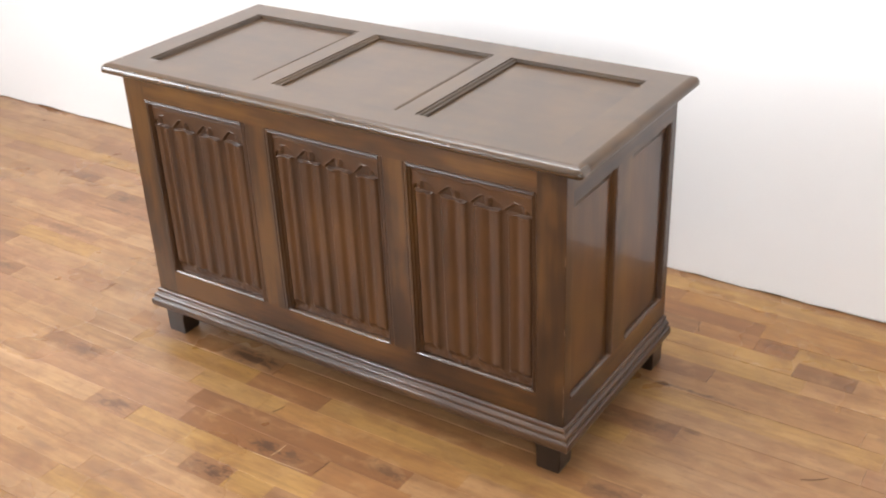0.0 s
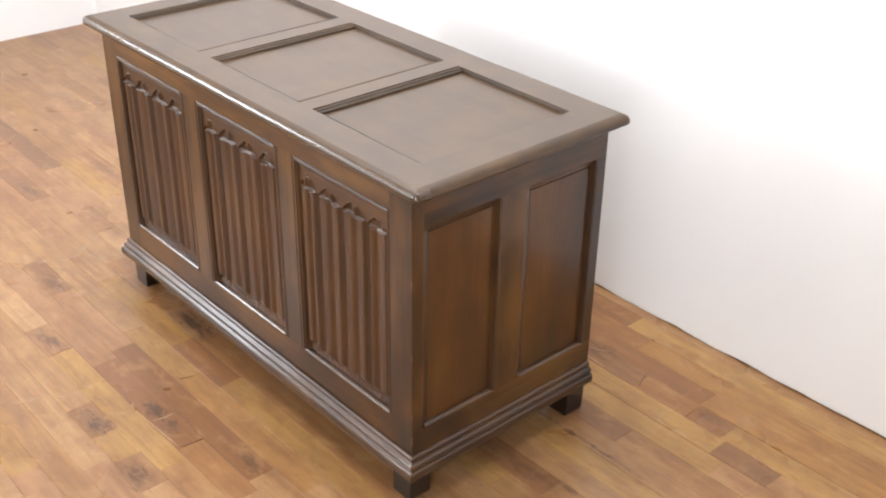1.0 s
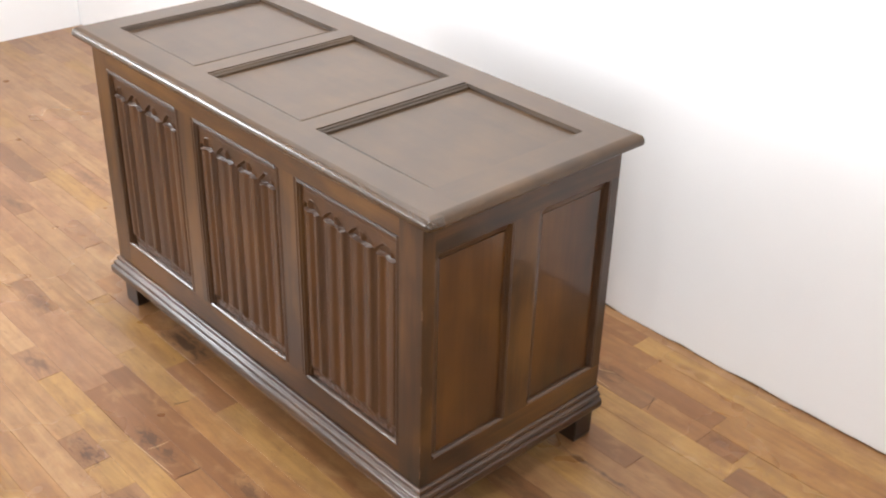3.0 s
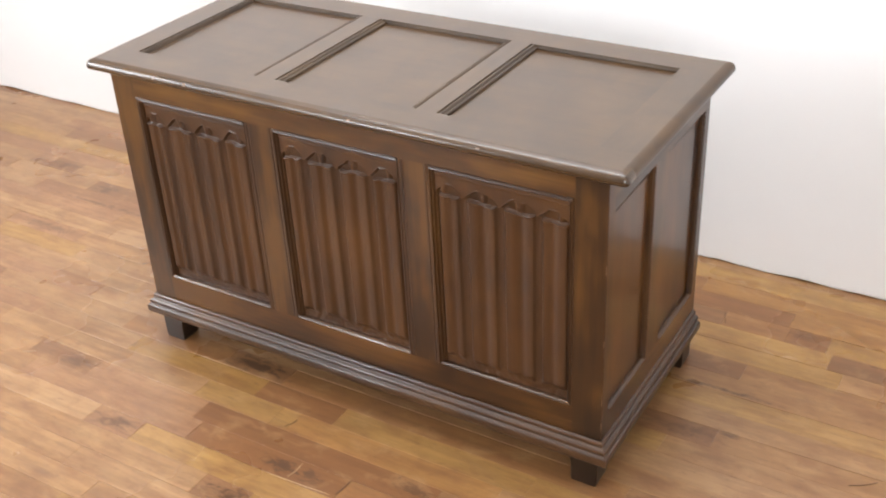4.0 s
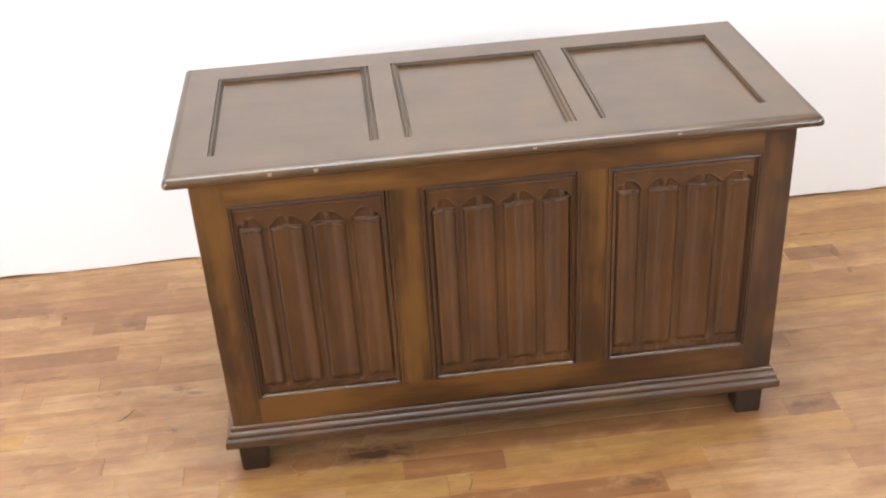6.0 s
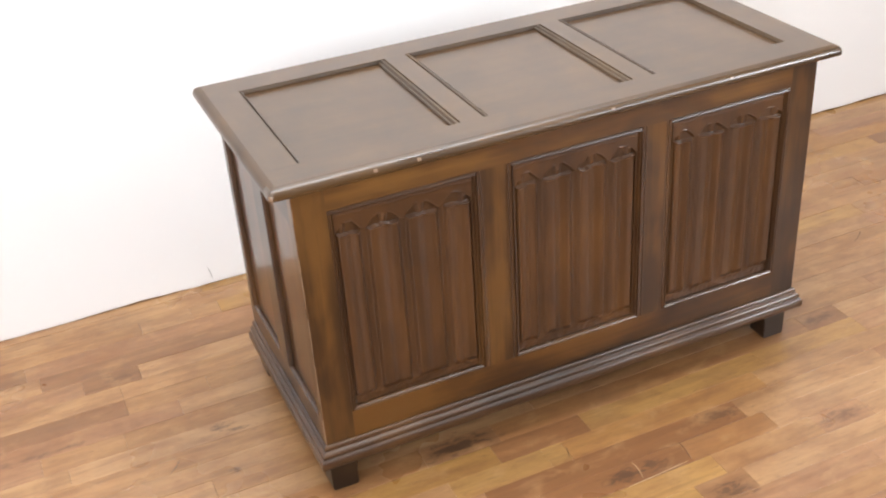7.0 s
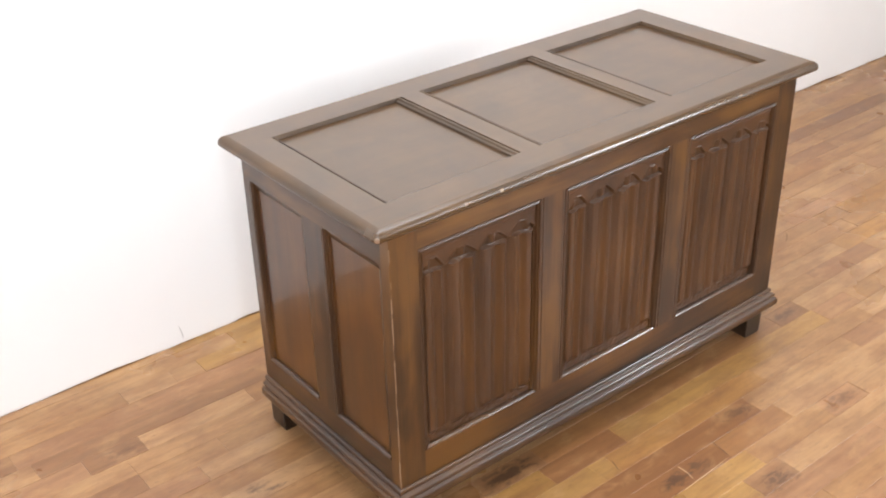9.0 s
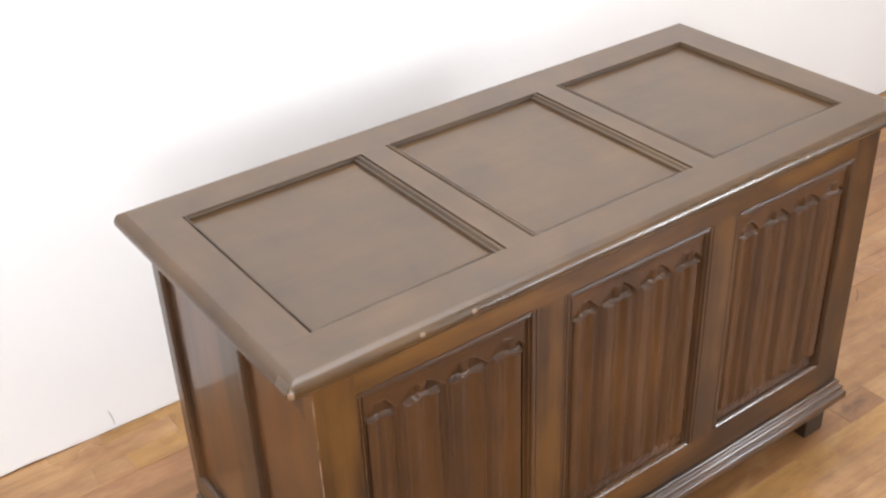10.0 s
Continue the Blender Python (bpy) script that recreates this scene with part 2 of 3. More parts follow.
# ---- mesh helpers ----
def part(name, bm, material, parent=None, label="", smooth=False):
    """One mesh object from a bmesh, under a thing or a part."""
    bmesh.ops.recalc_face_normals(bm, faces=bm.faces)
    mesh = bpy.data.meshes.new(name)
    bm.to_mesh(mesh)
    bm.free()
    for m in material if isinstance(material, (list, tuple)) else [material]:
        mesh.materials.append(m)
    if smooth:
        for f in mesh.polygons:
            f.use_smooth = True
    ob = new(name, mesh)
    ob.parent = parent
    if label:
        tagged(ob, label)
    return ob


def block(lo, hi, bevel=0.0, segments=2, bm=None):
    """A box from corner to corner with bevelled edges."""
    own = bm is None
    b = bmesh.new()
    bmesh.ops.create_cube(b, size=1.0)
    for v in b.verts:
        v.co = Vector([(lo[k] + hi[k]) / 2 + v.co[k] * (hi[k] - lo[k]) for k in range(3)])
    if bevel:
        bmesh.ops.bevel(b, geom=b.edges[:], offset=bevel, segments=segments, affect="EDGES", profile=0.6)
    if own:
        return b
    tmp = bpy.data.meshes.new("tmp")
    b.to_mesh(tmp)
    b.free()
    bm.from_mesh(tmp)
    bpy.data.meshes.remove(tmp)
    return bm


def sweep(profile, start, end, out, up, mitre0=0.0, mitre1=0.0, steps=1, wobble=0.0, smooth=False):
    """A strip of moulding from start to end; the profile's points are (out, up) in metres. mitre: how far an end runs on per metre of out."""
    bm = bmesh.new()
    a, b, out, up = Vector(start), Vector(end), Vector(out), Vector(up)
    way = (b - a).normalized()
    rings = []
    for s in range(steps + 1):
        f = s / steps
        base = a.lerp(b, f)
        ring = []
        for o, u in profile:
            w = wobble * noise.noise(Vector((f * 9.0, u * 30.0, o * 30.0))) if wobble else 0.0
            run = way * (o * (mitre1 * f - mitre0 * (1 - f)))
            ring.append(bm.verts.new(base + out * (o + w) + up * u + run))
        rings.append(ring)
    k = len(profile)
    for r0, r1 in zip(rings, rings[1:]):
        for i in range(k):
            bm.faces.new((r0[i], r0[(i + 1) % k], r1[(i + 1) % k], r1[i])).smooth = smooth
    for ring in (rings[0], rings[-1][::-1]):
        bm.faces.new([bm.verts.new(v.co) for v in ring])
    return bm


# ---- room ----
def pierced_wall(name, axis, x0, x1, y0, y1, material, label):
    """A wall along an axis (0: x, 1: y) with its windows' openings right through it."""
    bm = bmesh.new()
    holes = [(mid - ww / 2, mid + ww / 2) for wall, mid, ww, _ in WINDOWS if name == "wall_" + wall]
    ends = sorted({(x0, y0)[axis], (x1, y1)[axis], *[v for h in holes for v in h]})
    for a, b in zip(ends, ends[1:]):
        for za, zb in ((-0.02, SILL), (SILL, HEAD), (HEAD, CEIL)):
            if za == SILL and any(h[0] <= a and b <= h[1] for h in holes):
                continue
            block((x0, a, za) if axis else (a, y0, za), (x1, b, zb) if axis else (b, y1, zb), bm=bm)
    bmesh.ops.remove_doubles(bm, verts=bm.verts, dist=0.0005)
    return tagged(part(name, bm, material), label, "wall", kind="structure")


def north_wall():
    """The wall behind the chest; its plaster ends unevenly just over the boards."""
    bm = bmesh.new()
    n = 420
    front, back = [], []
    for i in range(n + 1):
        x = WEST - 0.15 + (EAST - WEST + 0.3) * i / n
        low = 0.0026 + 0.004 * noise.noise(Vector((x * 5.0, 3.1, 0))) + 0.003 * noise.noise(Vector((x * 19.0, 7.7, 0)))
        dy = 0.003 * noise.noise(Vector((x * 1.7, 0.4, 0)))
        front.append([bm.verts.new((x, NORTH + dy + s, z)) for z, s in ((max(low, -0.002), 0.001), (max(low, -0.002) + 0.004, 0.0), (0.4, 0.0), (CEIL, 0.0))])
        back.append([bm.verts.new((x, NORTH + 0.15, z)) for z in (-0.02, CEIL)])
    for i in range(n):
        for k in range(3):
            bm.faces.new((front[i][k], front[i + 1][k], front[i + 1][k + 1], front[i][k + 1]))
        bm.faces.new((back[i][0], back[i][1], back[i + 1][1], back[i + 1][0]))
        bm.faces.new((front[i][0], back[i][0], back[i + 1][0], front[i + 1][0]))
        bm.faces.new((front[i][3], front[i + 1][3], back[i + 1][1], back[i][1]))
    return tagged(part("wall_north", bm, WALL), "white painted plaster wall behind the chest", "wall", kind="structure")


north_wall()
pierced_wall("wall_west", 1, WEST - 0.15, WEST, SOUTH - 0.15, NORTH - 0.003, WALL, "cream-white painted plaster side wall")
# unseen wall; its greige tone is chosen to weaken bounced light
pierced_wall("wall_east", 1, EAST, EAST + 0.15, SOUTH - 0.15, NORTH - 0.003, DIM_GREIGE, "unseen plaster side wall, greige to cut its bounce light")
# unseen wall, kept dark to dim bounce and grey sheen on the front
pierced_wall("wall_south", 0, WEST, EAST, SOUTH - 0.15, SOUTH, DIM_TAUPE, "unseen plaster wall, dull taupe to cut its bounce light")
tagged(part("ceiling", block((WEST - 0.15, SOUTH - 0.15, CEIL), (EAST + 0.15, NORTH + 0.15, CEIL + 0.1)), CEILING), "plain white plaster ceiling", "ceiling", kind="structure")


# ---- chest ----
LX, LY0, LY1, LZ0, LZ1 = 0.5475, -0.2375, 0.2490, 0.619, 0.638   # lid
BX, BY0, BY1, BZ0, BZ1 = 0.5100, -0.213, 0.234, 0.084, 0.619    # carcase
PANELS = [(-0.455, -0.180), (-0.139, 0.145), (0.182, 0.455)]   # front openings
LINEN = [(-0.450, -0.195), (-0.124, 0.130), (0.197, 0.450)]    # carved panels within them
PZ0, PZ1 = 0.167, 0.568
SIDE = [(-0.189, -0.018), (0.037, 0.216)]                      # side openings
SZ0, SZ1 = 0.159, 0.551
HOLES = [(-0.477, -0.192), (-0.150, 0.143), (0.183, 0.471)]    # lid openings
HY0, HY1 = -0.163, 0.174

chest = tagged(new("chest"), "dark-stained carved oak blanket chest standing on the floorboards", "chest")


CHIPS = [(-0.372, 0.0026), (-0.300, 0.0020), (0.055, 0.0040), (0.300, 0.0022)]   # worn spots along the lid's front: place, half length


def lid_frame():
    """The lid's frame: rounded nosing all round, three openings."""
    bm = bmesh.new()
    nosing = [(0.0060, LZ0), (0.0015, LZ0 + 0.0006), (0.0003, LZ0 + 0.0024), (0.0, LZ0 + 0.0050), (0.0004, LZ0 + 0.0078), (0.0013, LZ0 + 0.0103), (0.0026, LZ0 + 0.0125), (0.0044, LZ0 + 0.0144), (0.0068, LZ0 + 0.0161), (0.0096, LZ0 + 0.0175), (0.0125, LZ0 + 0.0185), (0.0155, LZ1)]
    radius, seg = 0.009, 5
    rings = []
    for d, z in nosing:
        r, over = max(radius - d, 0.0), min(radius - d, 0.0)
        ring = []
        corners = ((1, 1, 0), (-1, 1, 90), (-1, -1, 180), (1, -1, 270))
        for q, (ex, ey, a0) in enumerate(corners):
            cx = ex * (LX - radius + over)
            cy = (LY1 - radius + over) if ey > 0 else (LY0 + radius - over)
            for t in range(seg + 1):
                a = radians(a0 + 90 * t / seg)
                ring.append(Vector((cx + r * math.cos(a), cy + r * math.sin(a), z)))
            # points along the straight edge to the next corner
            nx_, ny_, _ = corners[(q + 1) % 4]
            p = ring[-1]
            a = radians(a0 + 90)
            e = Vector((nx_ * (LX - radius + over) + r * math.cos(a), ((LY1 - radius + over) if ny_ > 0 else (LY0 + radius - over)) + r * math.sin(a), z))
            steps = 160 if q in (0, 2) else 60
            ring += [p.lerp(e, t / steps) for t in range(1, steps)]
        for v in ring:
            if d < 0.0125:
                v.z -= 0.0009 * max(0.0, noise.noise(Vector((v.x * 17, v.y * 17, 1.7 + z * 40))) - 0.12)
                v.z += 0.00035 * noise.noise(Vector((v.x * 6, v.y * 6, 4.0)))
        rings.append([bm.verts.new(v) for v in ring])
    k = len(rings[0])
    for r0, r1 in zip(rings, rings[1:]):
        for i in range(k):
            f = bm.faces.new((r0[i], r0[(i + 1) % k], r1[(i + 1) % k], r1[i]))
            f.smooth = True
            c = f.calc_center_median()
            side = abs(c.x) > LX - 0.03 and c.y > LY0 + 0.03
            f.material_index = (4 if side else 3) if c.z < LZ0 + (0.0108 if side else 0.0155) else (6 if side else 5)
            # rubbed bare at the corners and here and there along the edge
            rub = noise.noise(Vector((c.x * 21, c.y * 21, 9.3)))
            corner = math.hypot(c.x + LX, c.y - LY0) < 0.0075
            chip = c.y < LY0 + 0.006 and LZ0 + 0.0088 < c.z < LZ0 + 0.0114 and any(abs(c.x - cx) < half for cx, half in CHIPS)
            if chip:
                f.material_index = 2
            if LZ0 + 0.002 < c.z < LZ0 + 0.010 and (corner or (rub > 0.52 and c.y < LY0 + 0.004)):
                f.material_index = 2
    bm.faces.new(rings[0][::-1])
    d = nosing[-1][0]
    xs = [-LX + d, *[x for h in HOLES for x in h], LX - d]
    ys = [LY0 + d, HY0, HY1, LY1 - d]
    for i, (xa, xb) in enumerate(zip(xs, xs[1:])):
        for j, (ya, yb) in enumerate(zip(ys, ys[1:])):
            if j == 1 and i % 2 == 1:
                for p, q in (((xa, ya), (xb, ya)), ((xb, ya), (xb, yb)), ((xb, yb), (xa, yb)), ((xa, yb), (xa, ya))):
                    bm.faces.new([bm.verts.new((*w, z)) for w, z in ((p, LZ1), (q, LZ1), (q, LZ1 - 0.016), (p, LZ1 - 0.016))])
                continue
            f = bm.faces.new([bm.verts.new((x, y, LZ1)) for x, y in ((xa, ya), (xb, ya), (xb, yb), (xa, yb))])
            if j == 1:
                f.material_index = 1
    mesh = bpy.data.meshes.new("lid")
    bm.to_mesh(mesh)
    bm.free()
    for m in (LID_X, LID_Y, WORN, RIM_X, RIM_Y, SHOULDER_X, SHOULDER_Y):
        mesh.materials.append(m)
    ob = new("lid", mesh)
    ob.parent = chest
    return ob


lid = lid_frame()
QUIRK = [(0.0, 0.0), (0.0008, -0.0026), (0.0030, -0.0030), (0.0042, -0.0008), (0.0066, -0.0004), (0.0084, -0.0016), (0.0096, -0.0040), (0.0116, -0.0046), (0.0130, -0.0036), (0.0146, -0.0046), (0.0156, -0.0100), (0.0, -0.012)]
FINE = [(0.0, 0.0), (0.0006, -0.0030), (0.0028, -0.0032), (0.0034, -0.0010), (0.0056, -0.0008), (0.0076, -0.0040), (0.0092, -0.0086), (0.0104, -0.0100), (0.0, -0.012)]
STEP = [(0.0, -0.0004), (0.0007, -0.0012), (0.0012, -0.0040), (0.0020, -0.0046), (0.0024, -0.0086), (0.0024, -0.011), (0.0, -0.012)]
SLOPE = [(0.0, 0.0), (0.008, -0.0055), (0.014, -0.0075), (0.014, -0.011), (0.0, -0.012)]
UP = (0, 0, 1)
for i, (x0, x1) in enumerate(HOLES):
    part("lid_panel", block((x0 + 0.001, HY0 + 0.001, LZ0 + 0.003), (x1 - 0.001, HY1 - 0.001, LZ1 - 0.0085), 0.001), LID_X, lid)
    left, right = (FINE if i == 0 else QUIRK), (STEP if i == 2 else QUIRK)
    part("bead", sweep(left, (x0, HY0, LZ1), (x0, HY1, LZ1), (1, 0, 0), UP), BEAD_Y, lid)
    part("bead", sweep(right, (x1, HY0, LZ1), (x1, HY1, LZ1), (-1, 0, 0), UP), BEAD_Y, lid)
    part("bead", sweep(STEP, (x0, HY1, LZ1), (x1, HY1, LZ1), (0, -1, 0), UP), BEAD_X, lid)
    part("bead", sweep(SLOPE, (x0, HY0, LZ1), (x1, HY0, LZ1), (0, 1, 0), UP), BEAD_X, lid)

# front frame
FT = 0.024


def corner_post(x0, x1, edge):
    """A front post; its outer edge is rounded and rubbed bare in places."""
    n, r = 120, 0.0015
    bm = bmesh.new()
    ring = [(edge, BY0 + FT), (edge, BY0 + r), (edge - math.copysign(r * 0.3, edge), BY0 + r * 0.3), (edge - math.copysign(r, edge), BY0), (x0 if edge > 0 else x1, BY0), (x0 if edge > 0 else x1, BY0 + FT)]
    rows = []
    for i in range(n + 1):
        z = BZ0 + (BZ1 - BZ0) * i / n
        rows.append([bm.verts.new((x, y, z)) for x, y in ring])
    for i in range(n):
        for k in range(6):
            f = bm.faces.new((rows[i][k], rows[i][(k + 1) % 6], rows[i + 1][(k + 1) % 6], rows[i + 1][k]))
            if k in (1, 2) and noise.noise(Vector((i * 0.13, edge * 9, k * 0.4))) > (-0.18 if edge < 0 else 0.30):
                f.material_index = 1
    bm.faces.new(rows[0])
    bm.faces.new(rows[-1][::-1])
    return part("corner_post", bm, [POST_Z, WORN], chest)


corner_post(-BX, PANELS[0][0], -BX)
corner_post(PANELS[2][1], BX, BX)
for (a, b), (c, d) in zip(PANELS, PANELS[1:]):
    part("muntin", block((b, BY0, PZ0), (c, BY0 + FT, PZ1)), POST_Z, chest)
part("top_rail", block((PANELS[0][0], BY0, PZ1), (PANELS[2][1], BY0 + FT, BZ1)), TOP_X, chest)
part("bottom_rail", block((PANELS[0][0], BY0, BZ0), (PANELS[2][1], BY0 + FT, PZ0)), RAIL_X, chest)


def linenfold(x0, x1, seed):
    """A panel carved as four hanging folds of cloth, with cut and curled ends above."""
    bm = bmesh.new()
    w, high = x1 - x0, 0.0085
    cols = [(0.035, 0.185), (0.245, 0.455), (0.515, 0.730), (0.785, 0.965)]
    nx = 156
    top = PZ1 - 0.052

    def fold(u):
        """Height of the cloth across the panel."""
        for k, (a, b) in enumerate(cols):
            if a <= u <= b:
                t = (u - a) / (b - a)
                edge = min(t, 1 - t) * (b - a) * w
                roll = math.sqrt(max(0.0, 1 - (1 - min(edge / 0.005, 1)) ** 2))
                dish = 0.46 * math.exp(-(((t - 0.57) / 0.16) ** 2)) if k < 3 else 0.46 * math.exp(-(((t - 0.42) / 0.16) ** 2))
                return high * (0.30 + 0.70 * roll - dish * roll)
        near = min(min(abs(u - a), abs(u - b)) for a, b in cols) * w
        return high * 0.30 * math.exp(-near / 0.002) + 0.0006

    def height(x, z):
        u = (x - x0) / w
        wav = 0.0022 * noise.noise(Vector((u * 9 + seed, z * 3, 0)))
        h = fold(u + wav)
        end = top + 0.0012 * math.sin(u * 25 + seed) + 0.0022 * noise.noise(Vector((u * 24, seed, 2)))
        if z > end:
            # the carved head: a web flaring up from the gaps, and over each fold an arched hollow with a curled leaf in it
            web, v, x_ = high * 0.74, z - end, u * w
            out = min(1.0, max(0.25, (PZ1 - 0.004 - z) / 0.006))
            level = web
            for k, (a, b) in enumerate(cols):
                c, half = (a + b) / 2 * w + 0.002 * noise.noise(Vector((k * 2.7, seed, 6.0))), (b - a) / 2 * w + 0.0045
                tall = 0.021 + 0.003 * noise.noise(Vector((k * 1.9, seed, 8.0)))
                if abs(x_ - c) > half + 0.004 or v > tall + 0.005:
                    continue
                off = x_ - c
                reach = half * (1.0 - 0.70 * min(1.0, v / tall) ** 1.3)
                gap = min(reach - abs(off), (tall - v) * 0.8)
                inside = min(1.0, max(0.0, gap / 0.0022)) * (1.0 - 0.20 * min(1.0, v / tall))
                rim = math.exp(-((gap / 0.0013) ** 2))
                # a stem stands up between two pits; in the outer folds it leans to the panel's edge
                lean = (-0.42, 0.04, -0.03, 0.42)[k] * half
                stem = math.exp(-((off - lean - 0.10 * lean * v / tall) / (0.0052 + 0.09 * v)) ** 4) * min(1.0, max(0.0, (v - 0.0012) / 0.002))
                knob = 0.16 * math.exp(-((off - lean) ** 2 + (v - 0.012) ** 2) / 0.0030 ** 2)
                level = web * (1 - 1.02 * inside * (1 - stem)) + high * 0.20 * rim * (v > 0.003) * (1 - stem) + high * knob * stem
                break
            crest = high * 0.10 * math.exp(-(((v - 0.036) / 0.0022) ** 2))
            return (level + crest) * out
        lip = math.exp(-(((end - z - 0.0016) / 0.0018) ** 2))
        h += high * 0.34 * lip * (h > high * 0.35)
        low = PZ0 + 0.030 + 0.004 * noise.noise(Vector((u * 26, seed, 5)))
        if z < low:
            f = max(0.0, 1 - (low - z) / 0.010)
            h = h * f + (0.0022 + 0.0014 * noise.noise(Vector((u * 34, z * 160, seed)))) * (1 - f)
        return h

    zs = [PZ0 + 0.052 * i / 30 for i in range(30)]
    zs += [PZ0 + 0.052 + (PZ1 - 0.072 - PZ0 - 0.052) * i / 20 for i in range(20)]
    zs += [PZ1 - 0.072 + 0.072 * i / 62 for i in range(63)]
    grid = []
    for z in zs:
        grid.append([bm.verts.new((x, BY0 + 0.0122 - height(x, z), z)) for x in (x0 + w * i / nx for i in range(nx + 1))])
    for r0, r1 in zip(grid, grid[1:]):
        for i in range(nx):
            bm.faces.new((r0[i], r0[i + 1], r1[i + 1], r1[i])).smooth = True
    # thickness
    back = [bm.verts.new((x, BY0 + 0.022, z)) for x, z in ((x0, PZ0), (x1, PZ0), (x1, PZ1), (x0, PZ1))]
    bm.faces.new(back)
    bm.faces.new((*grid[0], back[1], back[0]))
    bm.faces.new((*grid[-1][::-1], back[3], back[2]))
    bm.faces.new((*[r[0] for r in grid[::-1]], back[0], back[3]))
    bm.faces.new((*[r[-1] for r in grid], back[2], back[1]))
    return part("linenfold_panel", bm, CARVED, chest, "carved linenfold panel")


SCRATCH = [(0.0, 0.0), (0.0016, 0.0003), (0.0030, -0.0014), (0.0046, 0.0002), (0.0066, 0.0004), (0.0080, -0.0036), (0.0094, -0.0016), (0.0106, -0.0022), (0.0115, -0.0068), (0.0135, -0.0076), (0.0135, -0.014), (0.0, -0.014)]
WIDE = [(0.0, 0.0), (0.0035, 0.0002), (0.0055, -0.0014), (0.0075, 0.0001), (0.0115, 0.0004), (0.0132, -0.0036), (0.0150, -0.0014), (0.0168, -0.0018), (0.0184, -0.0068), (0.0215, -0.0076), (0.0215, -0.014), (0.0, -0.014)]
HEAD_BEAD = [(-0.0010, 0.0), (-0.0004, 0.0012), (0.0008, 0.0018), (0.0020, 0.0012), (0.0028, -0.0012), (0.0038, -0.0010), (0.0052, 0.0006), (0.0066, 0.0004), (0.0078, -0.0016), (0.0098, -0.0052), (0.0120, -0.0066), (0.0120, -0.014), (-0.0010, -0.014)]
FOOT_SLOPE = [(0.0, 0.0), (0.0003, 0.0008), (0.0012, 0.0006), (0.0034, -0.0011), (0.0050, -0.0042), (0.0052, -0.0080), (0.0052, -0.014), (0.0, -0.014)]
OUT = (0, -1, 0)
for i, (x0, x1) in enumerate(PANELS):
    carved = linenfold(*LINEN[i], i * 3.7)
    # ground between the carving and the frame
    part("panel_margin", block((x0, BY0 + 0.0118, PZ0), (x1, BY0 + 0.0225, PZ1)), CARVED, carved)
    left, right = (SCRATCH if i == 0 else WIDE), (SCRATCH if i == 2 else WIDE)
    part("moulding", sweep(left, (x0, BY0, PZ0), (x0, BY0, PZ1), (1, 0, 0), OUT, steps=14, wobble=0.0004), DARK_Z, carved)
    part("moulding", sweep(right, (x1, BY0, PZ0), (x1, BY0, PZ1), (-1, 0, 0), OUT, steps=14, wobble=0.0004), DARK_Z, carved)
    part("moulding", sweep(HEAD_BEAD, (LINEN[i][0] - 0.004, BY0, PZ1), (LINEN[i][1] + 0.001, BY0, PZ1), (0, 0, -1), OUT, steps=14, wobble=0.0008, smooth=True), HEAD_X, carved)
    part("moulding", sweep(FOOT_SLOPE, (LINEN[i][0] - 0.002, BY0, PZ0), (LINEN[i][1] + 0.001, BY0, PZ0), (0, 0, 1), OUT, -0.5, -0.5, steps=10, wobble=0.0003, smooth=True), POLISHED, carved)

# sides
SCOOP = [(0.0, 0.0), (0.0012, -0.0026), (0.0034, -0.0050), (0.0068, -0.0066), (0.0112, -0.0076), (0.0165, -0.0082), (0.0165, -0.011), (0.0, -0.011)]
for s in (-1, 1):
    def sx(lo, hi):
        return (min(s * lo, s * hi), max(s * lo, s * hi))
    a, b = sx(BX - 0.022, BX)
    fy = BY0 + FT
    part("side_top_rail", block((a, fy, SZ1), (b, BY1, BZ1)), OAK_Y, chest)
    part("side_bottom_rail", block((a, fy, BZ0), (b, BY1, SZ0)), OAK_Y, chest)
    part("back_post", block((a, SIDE[1][1], SZ0), (b, BY1, SZ1)), OAK_Z, chest)
    part("side_muntin", block((a, SIDE[0][1], SZ0), (b, SIDE[1][0], SZ1)), OAK_Z, chest)
    for y0, y1 in SIDE:
        a2, b2 = sx(BX - 0.020, BX - 0.0085)
        flat = part("side_panel", block((a2, y0, SZ0), (b2, y1, SZ1), 0.0005), AMBER, chest, "plain amber-brown oak side panel")
        out = (s, 0, 0)
        part("moulding", sweep(FOOT_SLOPE, (s * BX, y0 + 0.004, SZ0), (s * BX, y1 - 0.006, SZ0), (0, 0, 1), out, -0.4, -0.4), DARK_Y, flat)
        part("moulding", sweep(SCOOP, (s * BX, y0, SZ0), (s * BX, y0, SZ1), (0, 1, 0), out, smooth=True), DARK_Z, flat)
        part("moulding", sweep(SCRATCH, (s * BX, y1, SZ0), (s * BX, y1, SZ1), (0, -1, 0), out), DARK_Z, flat)
        part("moulding", sweep(SCOOP, (s * BX, y0, SZ1), (s * BX, y1, SZ1), (0, 0, -1), out, smooth=True), DARK_Y, flat)


